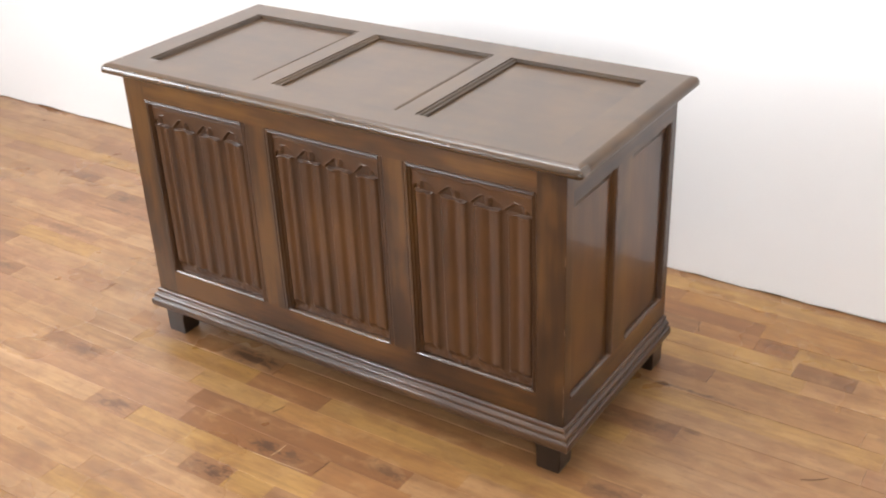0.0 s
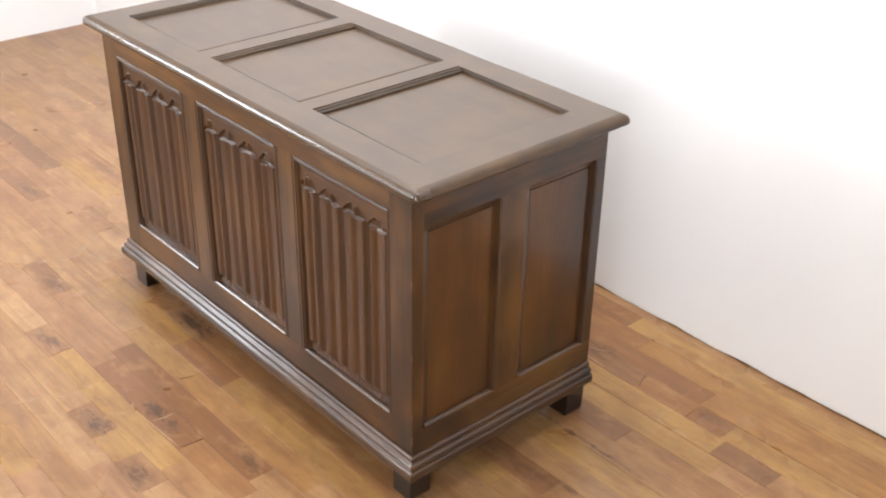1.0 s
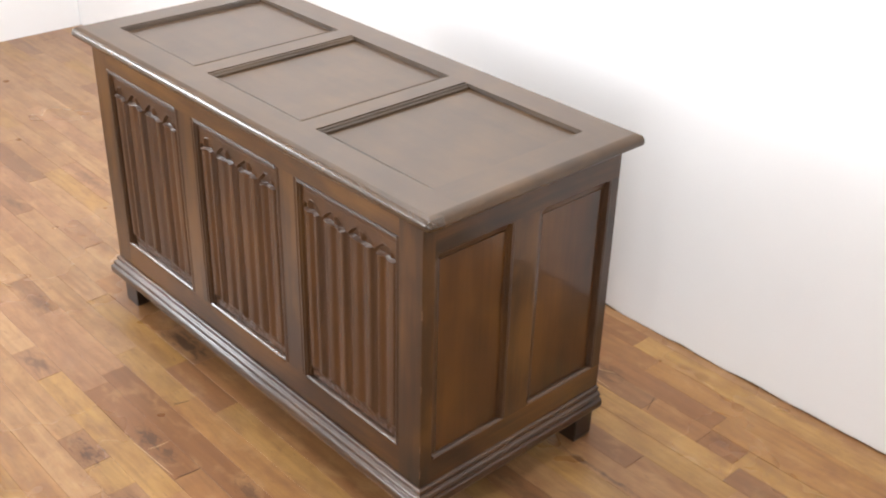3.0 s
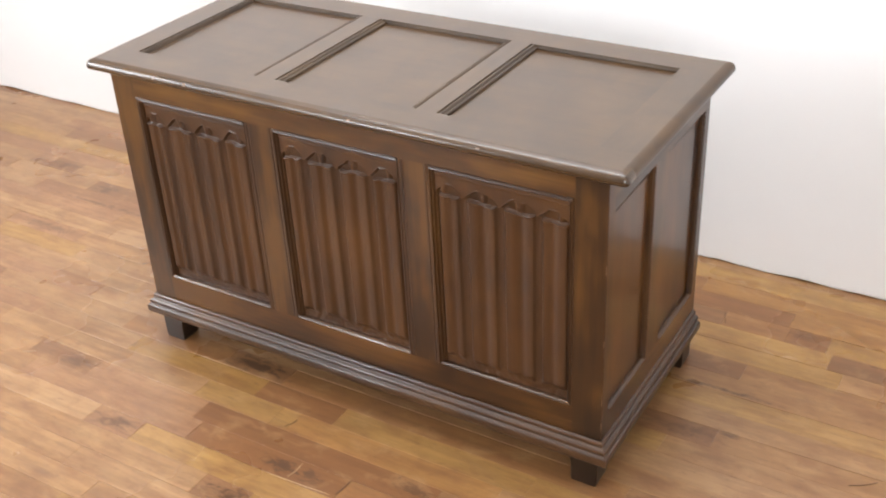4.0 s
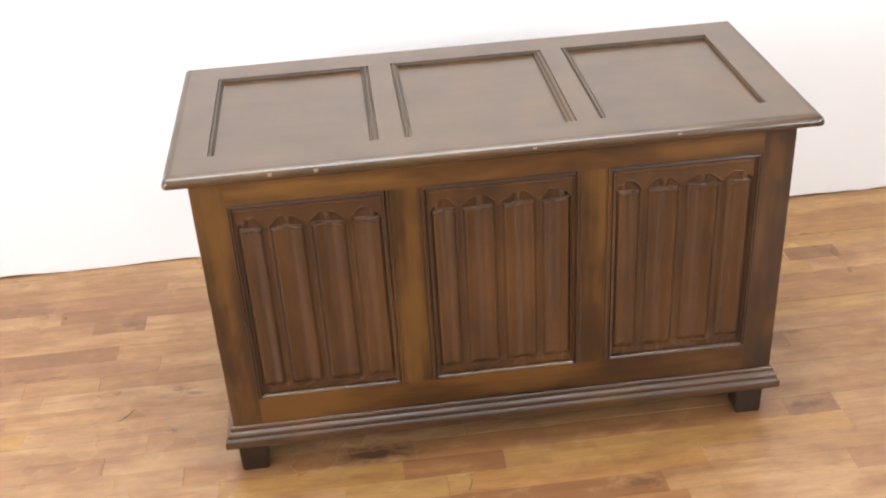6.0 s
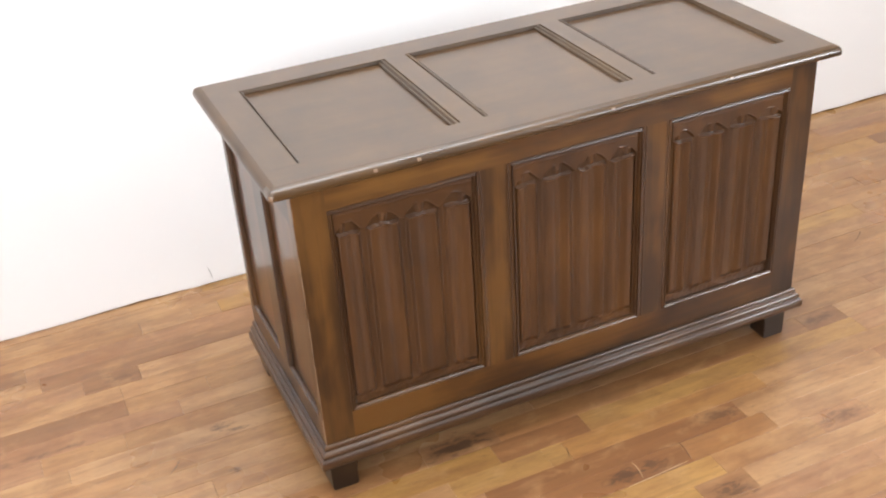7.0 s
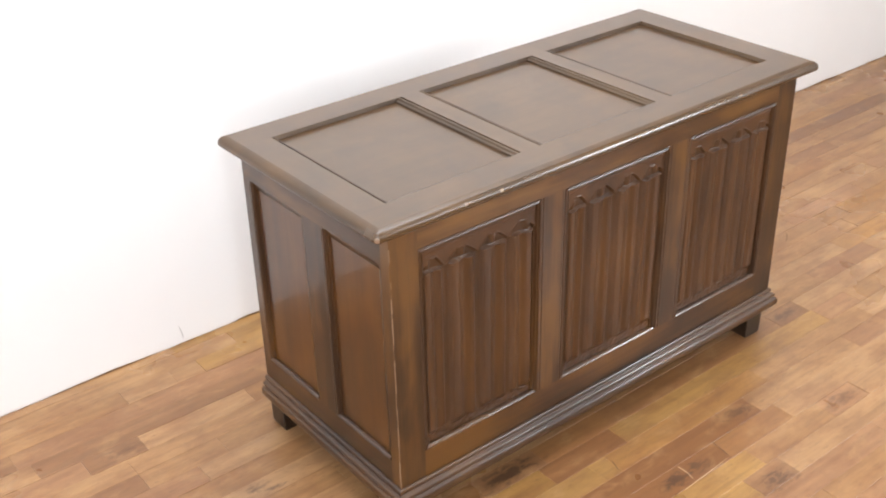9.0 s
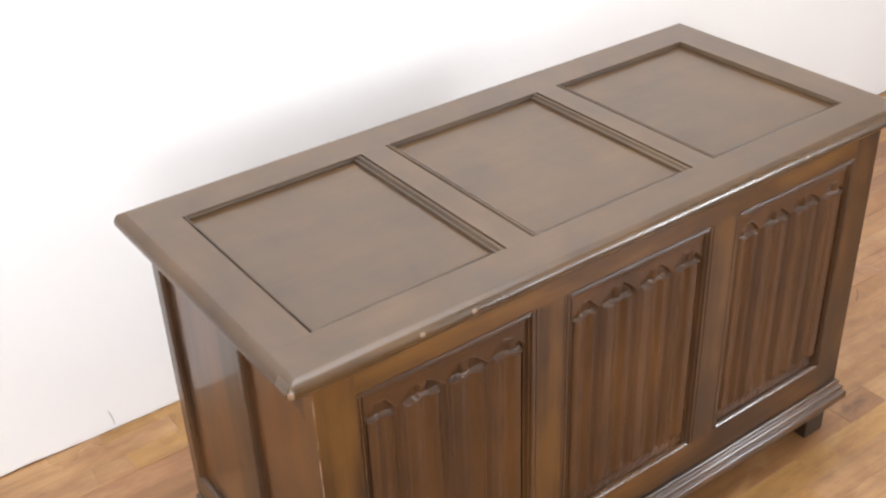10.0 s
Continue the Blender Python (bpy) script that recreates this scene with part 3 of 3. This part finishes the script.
def corner_fillet(s, y, inward):
    """The filled and eased upper corner of a side opening; inward: the way along y from the corner into the opening."""
    bm = bmesh.new()
    rings = []
    for depth, r in ((0.0002, 0.015), (0.0022, 0.018), (0.0052, 0.024), (0.0082, 0.031)):
        rings.append([bm.verts.new((s * (BX - depth), y + inward * (r - r * math.cos(radians(90 * k / 8))), SZ1 - r + r * math.sin(radians(90 * k / 8)))) for k in range(9)])
    for r0, r1 in zip(rings, rings[1:]):
        for k in range(8):
            bm.faces.new((r0[k], r0[k + 1], r1[k + 1], r1[k])).smooth = True
    tip = bm.verts.new((s * (BX - 0.0002), y, SZ1))
    low = bm.verts.new((s * (BX - 0.0082), y, SZ1))
    bm.faces.new((*rings[0], tip))
    bm.faces.new((*rings[-1][::-1], low))
    bm.faces.new((*[r[0] for r in rings], low, tip))
    bm.faces.new((*[r[-1] for r in rings[::-1]], tip, low))
    return bm


for s in (-1, 1):
    for y0, y1 in SIDE:
        part("corner_fillet", corner_fillet(s, y0, 1), DARK_Y, chest)
        part("corner_fillet", corner_fillet(s, y1, -1), DARK_Y, chest)
part("back_panel", block((-BX + 0.022, BY1 - 0.014, BZ0), (BX - 0.022, BY1 - 0.002, BZ1), 0.001), OAK_X, chest)
part("bottom_board", block((-BX + 0.022, BY0 + FT, BZ0), (BX - 0.022, BY1 - 0.014, BZ0 + 0.012), 0.001), OAK_X, chest)

# base moulding, mitred at the front corners
BASE = [(0.0, 0.1110), (0.0022, 0.1106), (0.0046, 0.1090), (0.0058, 0.1062), (0.0054, 0.1034), (0.0040, 0.1016), (0.0044, 0.1002), (0.0076, 0.0992), (0.0106, 0.0970), (0.0120, 0.0938), (0.0116, 0.0908), (0.0098, 0.0890), (0.0104, 0.0878), (0.0138, 0.0870), (0.0160, 0.0848), (0.0168, 0.0820), (0.0168, 0.0730), (0.0152, 0.0685), (0.0110, 0.0668), (0.0, 0.0665)]
part("base_moulding", sweep(BASE, (-BX, BY0, 0), (BX, BY0, 0), OUT, UP, 1.0, 1.0, 60, 0.0013, True), BASE_X, chest)
for s in (-1, 1):
    part("base_moulding", sweep(BASE, (s * BX, BY0, 0), (s * BX, BY1, 0), (s, 0, 0), UP, 1.0, 0.0, 20, 0.0006), DARK_Y, chest)


def foot(cx, cy, sx, sy):
    """A short block foot on a bracket: the inner edge is scooped out under the moulding and it stands a little in from the corner."""
    prof = [(0.027, 0.0), (0.029, 0.006), (0.030, 0.0670), (-0.034, 0.0670), (-0.030, 0.0600), (-0.0245, 0.0520), (-0.0215, 0.0420), (-0.0205, 0.0300), (-0.0205, 0.0040), (-0.0190, 0.0)]
    bm = bmesh.new()
    rings = []
    for y in (-0.023, -0.0215, 0.0215, 0.023):
        ease = 0.0015 if abs(y) > 0.022 else 0.0
        rings.append([bm.verts.new((cx + sx * (x - math.copysign(ease, x)), cy + y, max(z, 0.0))) for x, z in prof])
    k = len(prof)
    for r0, r1 in zip(rings, rings[1:]):
        for i in range(k):
            bm.faces.new((r0[i], r0[(i + 1) % k], r1[(i + 1) % k], r1[i]))
    bm.faces.new(rings[0])
    bm.faces.new(rings[-1][::-1])
    return part("foot", bm, FOOT_OAK, chest, "near-black block foot")


for s in (-1, 1):
    foot(0.473 if s > 0 else -0.478, BY0 + 0.026, s, -1)
    foot(s * 0.483, BY1 - 0.030, s, 1)

# ---- assumed windows and made-up ceiling panel, out of view ----
# window_4 only frames the added south-east fill
for k, (wall, mid, ww, _) in enumerate(WINDOWS):
    win = tagged(new(f"window_{k + 1}"), "tall narrow white-painted window, assumed, out of view", "window", kind="structure")
    d0, d1 = {"west": (WEST - 0.11, WEST - 0.06), "east": (EAST + 0.06, EAST + 0.11), "south": (SOUTH - 0.11, SOUTH - 0.06)}[wall]
    a, b = mid - ww / 2, mid + ww / 2
    for (a0, a1), (z0, z1) in (((a, a + 0.04), (SILL, HEAD)), ((b - 0.04, b), (SILL, HEAD)), ((a + 0.04, b - 0.04), (SILL, SILL + 0.04)), ((a + 0.04, b - 0.04), (HEAD - 0.04, HEAD))):
        lo, hi = ((a0, d0, z0), (a1, d1, z1)) if wall == "south" else ((d0, a0, z0), (d1, a1, z1))
        part("window_frame", block(lo, hi, 0.003), FRAME_PAINT, win)

# made-up fixture, modelled only to house the overhead fill lamp
ceiling_fill_panel = tagged(new("ceiling_fill_panel"), "made-up flat white ceiling light panel over the chest, out of view", "ceiling light")
lx, ly, lw, ld = overhead_fill.location.x, overhead_fill.location.y, 1.12, 0.47
part("backing", block((lx - lw, ly - ld, CEIL - 0.03), (lx + lw, ly + ld, CEIL), 0.002), FRAME_PAINT, ceiling_fill_panel)
for lo, hi in (((-lw - 0.02, -ld - 0.02), (lw + 0.02, -ld)), ((-lw - 0.02, ld), (lw + 0.02, ld + 0.02)), ((-lw - 0.02, -ld), (-lw, ld)), ((lw, -ld), (lw + 0.02, ld))):
    part("frame", block((lx + lo[0], ly + lo[1], CEIL - 0.075), (lx + hi[0], ly + hi[1], CEIL), 0.002), FRAME_PAINT, ceiling_fill_panel)

# ---- floor ----
PITCH, ROW0 = 0.0543, -0.2353
floor = tagged(part("floor", block((WEST - 0.15, SOUTH - 0.15, -0.06), (EAST + 0.15, NORTH + 0.15, -0.003)), SUBFLOOR), "worn varnished hardwood strip floor", "floor", kind="structure")
board_meshes = {}


def board_mesh(length, mat, width=PITCH):
    """A strip with eased top edges, its top at z = 0, lying along x."""
    key = (round(length, 3), mat.name, width)
    if key not in board_meshes:
        hx, hy, e = length / 2 - 0.00012, width / 2 - 0.00012, 0.0003
        v = [(sx * hx, sy * hy, -0.02) for sx, sy in ((-1, -1), (1, -1), (1, 1), (-1, 1))]
        v += [(sx * hx, sy * hy, -e) for sx, sy in ((-1, -1), (1, -1), (1, 1), (-1, 1))]
        v += [(sx * (hx - e), sy * (hy - e), 0) for sx, sy in ((-1, -1), (1, -1), (1, 1), (-1, 1))]
        f = [(8, 9, 10, 11)]
        for i in range(4):
            j = (i + 1) % 4
            f += [(i, j, 4 + j, 4 + i), (4 + i, 4 + j, 8 + j, 8 + i)]
        mesh = bpy.data.meshes.new("board")
        mesh.from_pydata(v, [], f)
        mesh.materials.append(mat)
        board_meshes[key] = mesh
    return board_meshes[key]


# boards that stand out: row, from, to, material
MARKED = [
    (0, -1.80, -1.29, BOARD_TAN), (0, -1.29, -1.05, BOARD_BROWN), (0, -1.05, -0.62, BOARD_PALE), (0, -0.62, -0.33, BOARD_ORANGE), (0, -0.33, -0.178, BOARD_BROWN),
    (0, -0.178, 0.556, BOARD_ORANGE), (0, 0.556, 0.657, BOARD_BROWN), (0, 0.657, 1.10, BOARD_PALE),
    (-1, -1.30, -0.845, BOARD_ROSE), (-1, -0.845, -0.55, BOARD_PALE), (-1, -0.55, -0.205, BOARD_YELLOW), (-1, -0.205, -0.013, BOARD_RED), (-1, -0.013, 0.40, BOARD_YELLOW), (-1, 0.40, 0.66, BOARD_YELLOW), (-1, 0.66, 0.785, BOARD_ROSE), (-1, 0.785, 1.3, BOARD_TAN),
    (-2, -0.90, -0.316, BOARD_TAN), (-2, -0.316, -0.126, BOARD_YELLOW), (-2, -0.126, -0.083, BOARD_YELLOW), (-2, -0.083, 0.36, BOARD_AMBER), (-2, 0.36, 0.75, BOARD_TAN), (-2, 0.75, 1.2, BOARD_PALE),
    (-3, -1.10, -0.74, BOARD_TAN), (-3, -0.74, -0.565, BOARD_BROWN), (-3, -0.565, -0.27, BOARD_ROSE), (-3, -0.27, 0.268, BOARD_RED), (-3, 0.268, 0.62, BOARD_TAN),
    (-4, -1.20, -0.70, BOARD_TAN), (-4, -0.70, -0.24, BOARD_ROSE), (-4, -0.24, 0.107, BOARD_RED), (-4, 0.107, 0.30, BOARD_ORANGE), (-4, 0.30, 0.80, BOARD_PALE),
    (-5, -0.90, -0.458, BOARD_PALE), (-5, -0.458, -0.338, BOARD_ROSE), (-5, -0.338, 0.14, BOARD_YELLOW), (-5, 0.14, 0.365, BOARD_TAN), (-5, 0.365, 0.483, BOARD_ROSE), (-5, 0.483, 1.0, BOARD_PALE),
    (-6, -0.75, -0.134, BOARD_TAN), (-6, -0.134, -0.027, BOARD_BROWN), (-6, -0.027, 0.066, BOARD_YELLOW), (-6, 0.066, 0.17, BOARD_BROWN), (-6, 0.17, 0.55, BOARD_PALE),
    (-7, -0.40, 0.05, BOARD_PALE), (-7, 0.05, 0.40, BOARD_ROSE), (-8, -0.30, 0.16, BOARD_TAN),
    (2, -1.78, -1.21, BOARD_BROWN), (2, -1.21, -0.70, BOARD_PALE), (3, 0.56, 1.10, BOARD_TAN), (3, -0.95, -0.40, BOARD_PALE),
    (4, -1.60, -1.25, BOARD_TAN), (4, -1.25, -1.0, BOARD_ROSE), (4, -1.0, -0.5, BOARD_TAN), (4, 0.42, 0.64, BOARD_BROWN), (4, 0.64, 1.15, BOARD_TAN), (5, 0.45, 0.98, BOARD_PALE), (5, 0.98, 1.3, BOARD_ROSE), (5, -1.4, -0.938, BOARD_TAN), (5, -0.938, -0.45, BOARD_PALE),
    (6, 0.40, 1.0, BOARD_YELLOW), (7, 0.45, 0.95, BOARD_TAN), (7, -1.33, -0.70, BOARD_ROSE),
    (8, -1.50, -1.183, BOARD_PALE), (8, -1.183, -0.80, BOARD_BROWN), (8, 0.30, 0.625, BOARD_BROWN), (8, 0.625, 1.1, BOARD_TAN),
    (9, -1.47, -1.295, BOARD_BROWN), (9, -1.295, -0.8, BOARD_TAN), (9, 0.30, 0.80, BOARD_YELLOW), (9, 1.285, 1.49, BOARD_BROWN),
    (10, -1.40, -0.87, BOARD_ROSE), (10, -0.87, -0.751, BOARD_BROWN), (10, -0.751, -0.505, BOARD_PALE), (10, -0.505, 0.1, BOARD_TAN), (10, 0.1, 0.765, BOARD_YELLOW), (10, 0.765, 0.89, BOARD_BROWN), (10, 0.89, 1.5, BOARD_TAN),
    (11, -0.95, -0.25, BOARD_BROWN), (11, -0.25, 0.53, BOARD_BROWN), (11, 0.53, 0.665, BOARD_ORANGE), (11, 0.665, 0.75, BOARD_RED), (11, 0.75, 1.3, BOARD_YELLOW),
    (12, -1.50, -0.975, BOARD_BROWN), (12, -0.975, -0.30, BOARD_ROSE), (12, 0.02, 0.66, BOARD_RED), (12, 0.66, 1.2, BOARD_AMBER),
    (13, -1.30, -0.716, BOARD_TAN), (13, -0.716, -0.60, BOARD_PALE), (13, -0.60, -0.534, BOARD_PALE), (13, -0.534, -0.30, BOARD_YELLOW), (13, -0.30, 0.45, BOARD_ORANGE), (13, 0.45, 1.2, BOARD_AMBER),
    (14, -1.30, -0.425, BOARD_TAN), (14, -0.425, 0.0, BOARD_YELLOW), (14, 0.0, 0.376, BOARD_RED), (14, 0.376, 1.2, BOARD_YELLOW),
]
rng = random.Random(11)
near_count = 0
rest = bmesh.new()
rest_mats = [BOARD_TAN, BOARD_YELLOW, BOARD_RED, BOARD_BROWN, BOARD_ORANGE, BOARD_PALE, BOARD_ROSE, BOARD_AMBER]
row_lo = math.ceil((SOUTH - ROW0) / PITCH) - 1
row_hi = 15
far = []
for row in range(row_lo, row_hi + 1):
    y = ROW0 + (row + 0.5) * PITCH
    spans = sorted((a, b, m) for r, a, b, m in MARKED if r == row)
    x, made = WEST - 0.02 - rng.random() * 0.5, []
    stops = spans + [(EAST + 0.02, EAST + 0.02, None)]
    for a, b, m in stops:
        while x < a - 1e-6:
            length = round(rng.choice((0.14, 0.24, 0.32, 0.42, 0.5, 0.62, 0.78)) + rng.random() * 0.1, 2)
            if a - (x + length) < 0.12:
                length = a - x
            mat = rng.choices(rest_mats, (0.48, 0.07, 0.01, 0.05, 0.04, 0.20, 0.11, 0.04))[0]
            made.append((x, x + length, mat))
            x += length
        if m:
            made.append((a, b, m))
            x = b
    for a, b, m in made:
        a = max(a, WEST - 0.02)     # cut off at the wall
        if b - a < 0.01:
            continue
        if -1.5 < (a + b) / 2 < 1.35 and -1.0 < y and near_count < 300:
            ob = new("board", board_mesh(b - a, m))
            ob.location = ((a + b) / 2, y, 0.0007 * (rng.random() - 0.5))
            ob.parent = floor
            near_count += 1
        else:
            far.append((a, b, y, rest_mats.index(m)))
verts, faces, mats = [], [], []
for a, b, y, m in far:
    base = len(verts)
    src = board_mesh(b - a, rest_mats[m])
    verts += [(v.co.x + (a + b) / 2, v.co.y + y, v.co.z) for v in src.vertices]
    for p in src.polygons:
        faces.append([base + i for i in p.vertices])
        mats.append(m)
mesh = bpy.data.meshes.new("far_boards")
mesh.from_pydata(verts, [], faces)
for m in rest_mats:
    mesh.materials.append(m)
mesh.polygons.foreach_set("material_index", mats)
outer = new("far_boards", mesh)
outer.parent = floor
tagged(outer, "hardwood strips along the edges of the room", kind="stuff")


# ---- marks ----
def ribbon(name, points, width, normal, material, parent):
    """A thin mark along a few points, standing 0.4 mm off its surface."""
    bm = bmesh.new()
    n = Vector(normal)
    rows = []
    pts = [Vector(p) for p in points]
    for i, p in enumerate(pts):
        way = (pts[min(i + 1, len(pts) - 1)] - pts[max(i - 1, 0)]).normalized()
        side = way.cross(n) * width * (0.5 if 0 < i < len(pts) - 1 else 0.15)
        rows.append((bm.verts.new(p + side + n * 0.0006), bm.verts.new(p - side + n * 0.0006), bm.verts.new(p - n * 0.001)))
    for (a, b, c), (d, e, f) in zip(rows, rows[1:]):
        bm.faces.new((a, b, e, d))
        bm.faces.new((b, c, f, e))
        bm.faces.new((c, a, d, f))
    return part(name, bm, material, parent)


def arc(x, y, length, turn, bend):
    out = []
    for i in range(7):
        f = i / 6 - 0.5
        a = radians(turn)
        u, v = f * length, bend * (f * f - 0.25)
        out.append((x + u * math.cos(a) - v * math.sin(a), y + u * math.sin(a) + v * math.cos(a), 0.0004))
    return out


for mark in (arc(0.002, -0.424, 0.042, 84, 0.010), arc(0.030, -0.4505, 0.130, 3, 0.003), arc(0.395, 0.408, 0.045, 25, 0.010), arc(0.400, 0.372, 0.090, -6, 0.004), arc(-0.735, -0.395, 0.030, 30, 0.006)):
    ribbon("scratch", mark, 0.0015, (0, 0, 1), SCRATCHED, floor)
for mark in (arc(-0.753, -0.003, 0.042, 52, 0.008), arc(0.906, 0.014, 0.050, 35, 0.012), arc(0.107, -0.420, 0.045, 82, 0.008), arc(-0.085, -0.322, 0.030, 70, 0.006), arc(0.532, 0.392, 0.050, -70, 0.004)):
    ribbon("scratch", mark, 0.0014, (0, 0, 1), DUSTY, floor)
ribbon("scuff_mark", [(-0.527, NORTH - 0.001, 0.050), (-0.524, NORTH - 0.001, 0.037), (-0.521, NORTH - 0.001, 0.024), (-0.521, NORTH - 0.001, 0.013)], 0.002, (0, -1, 0), SCUFFED, bpy.data.objects["wall_north"])
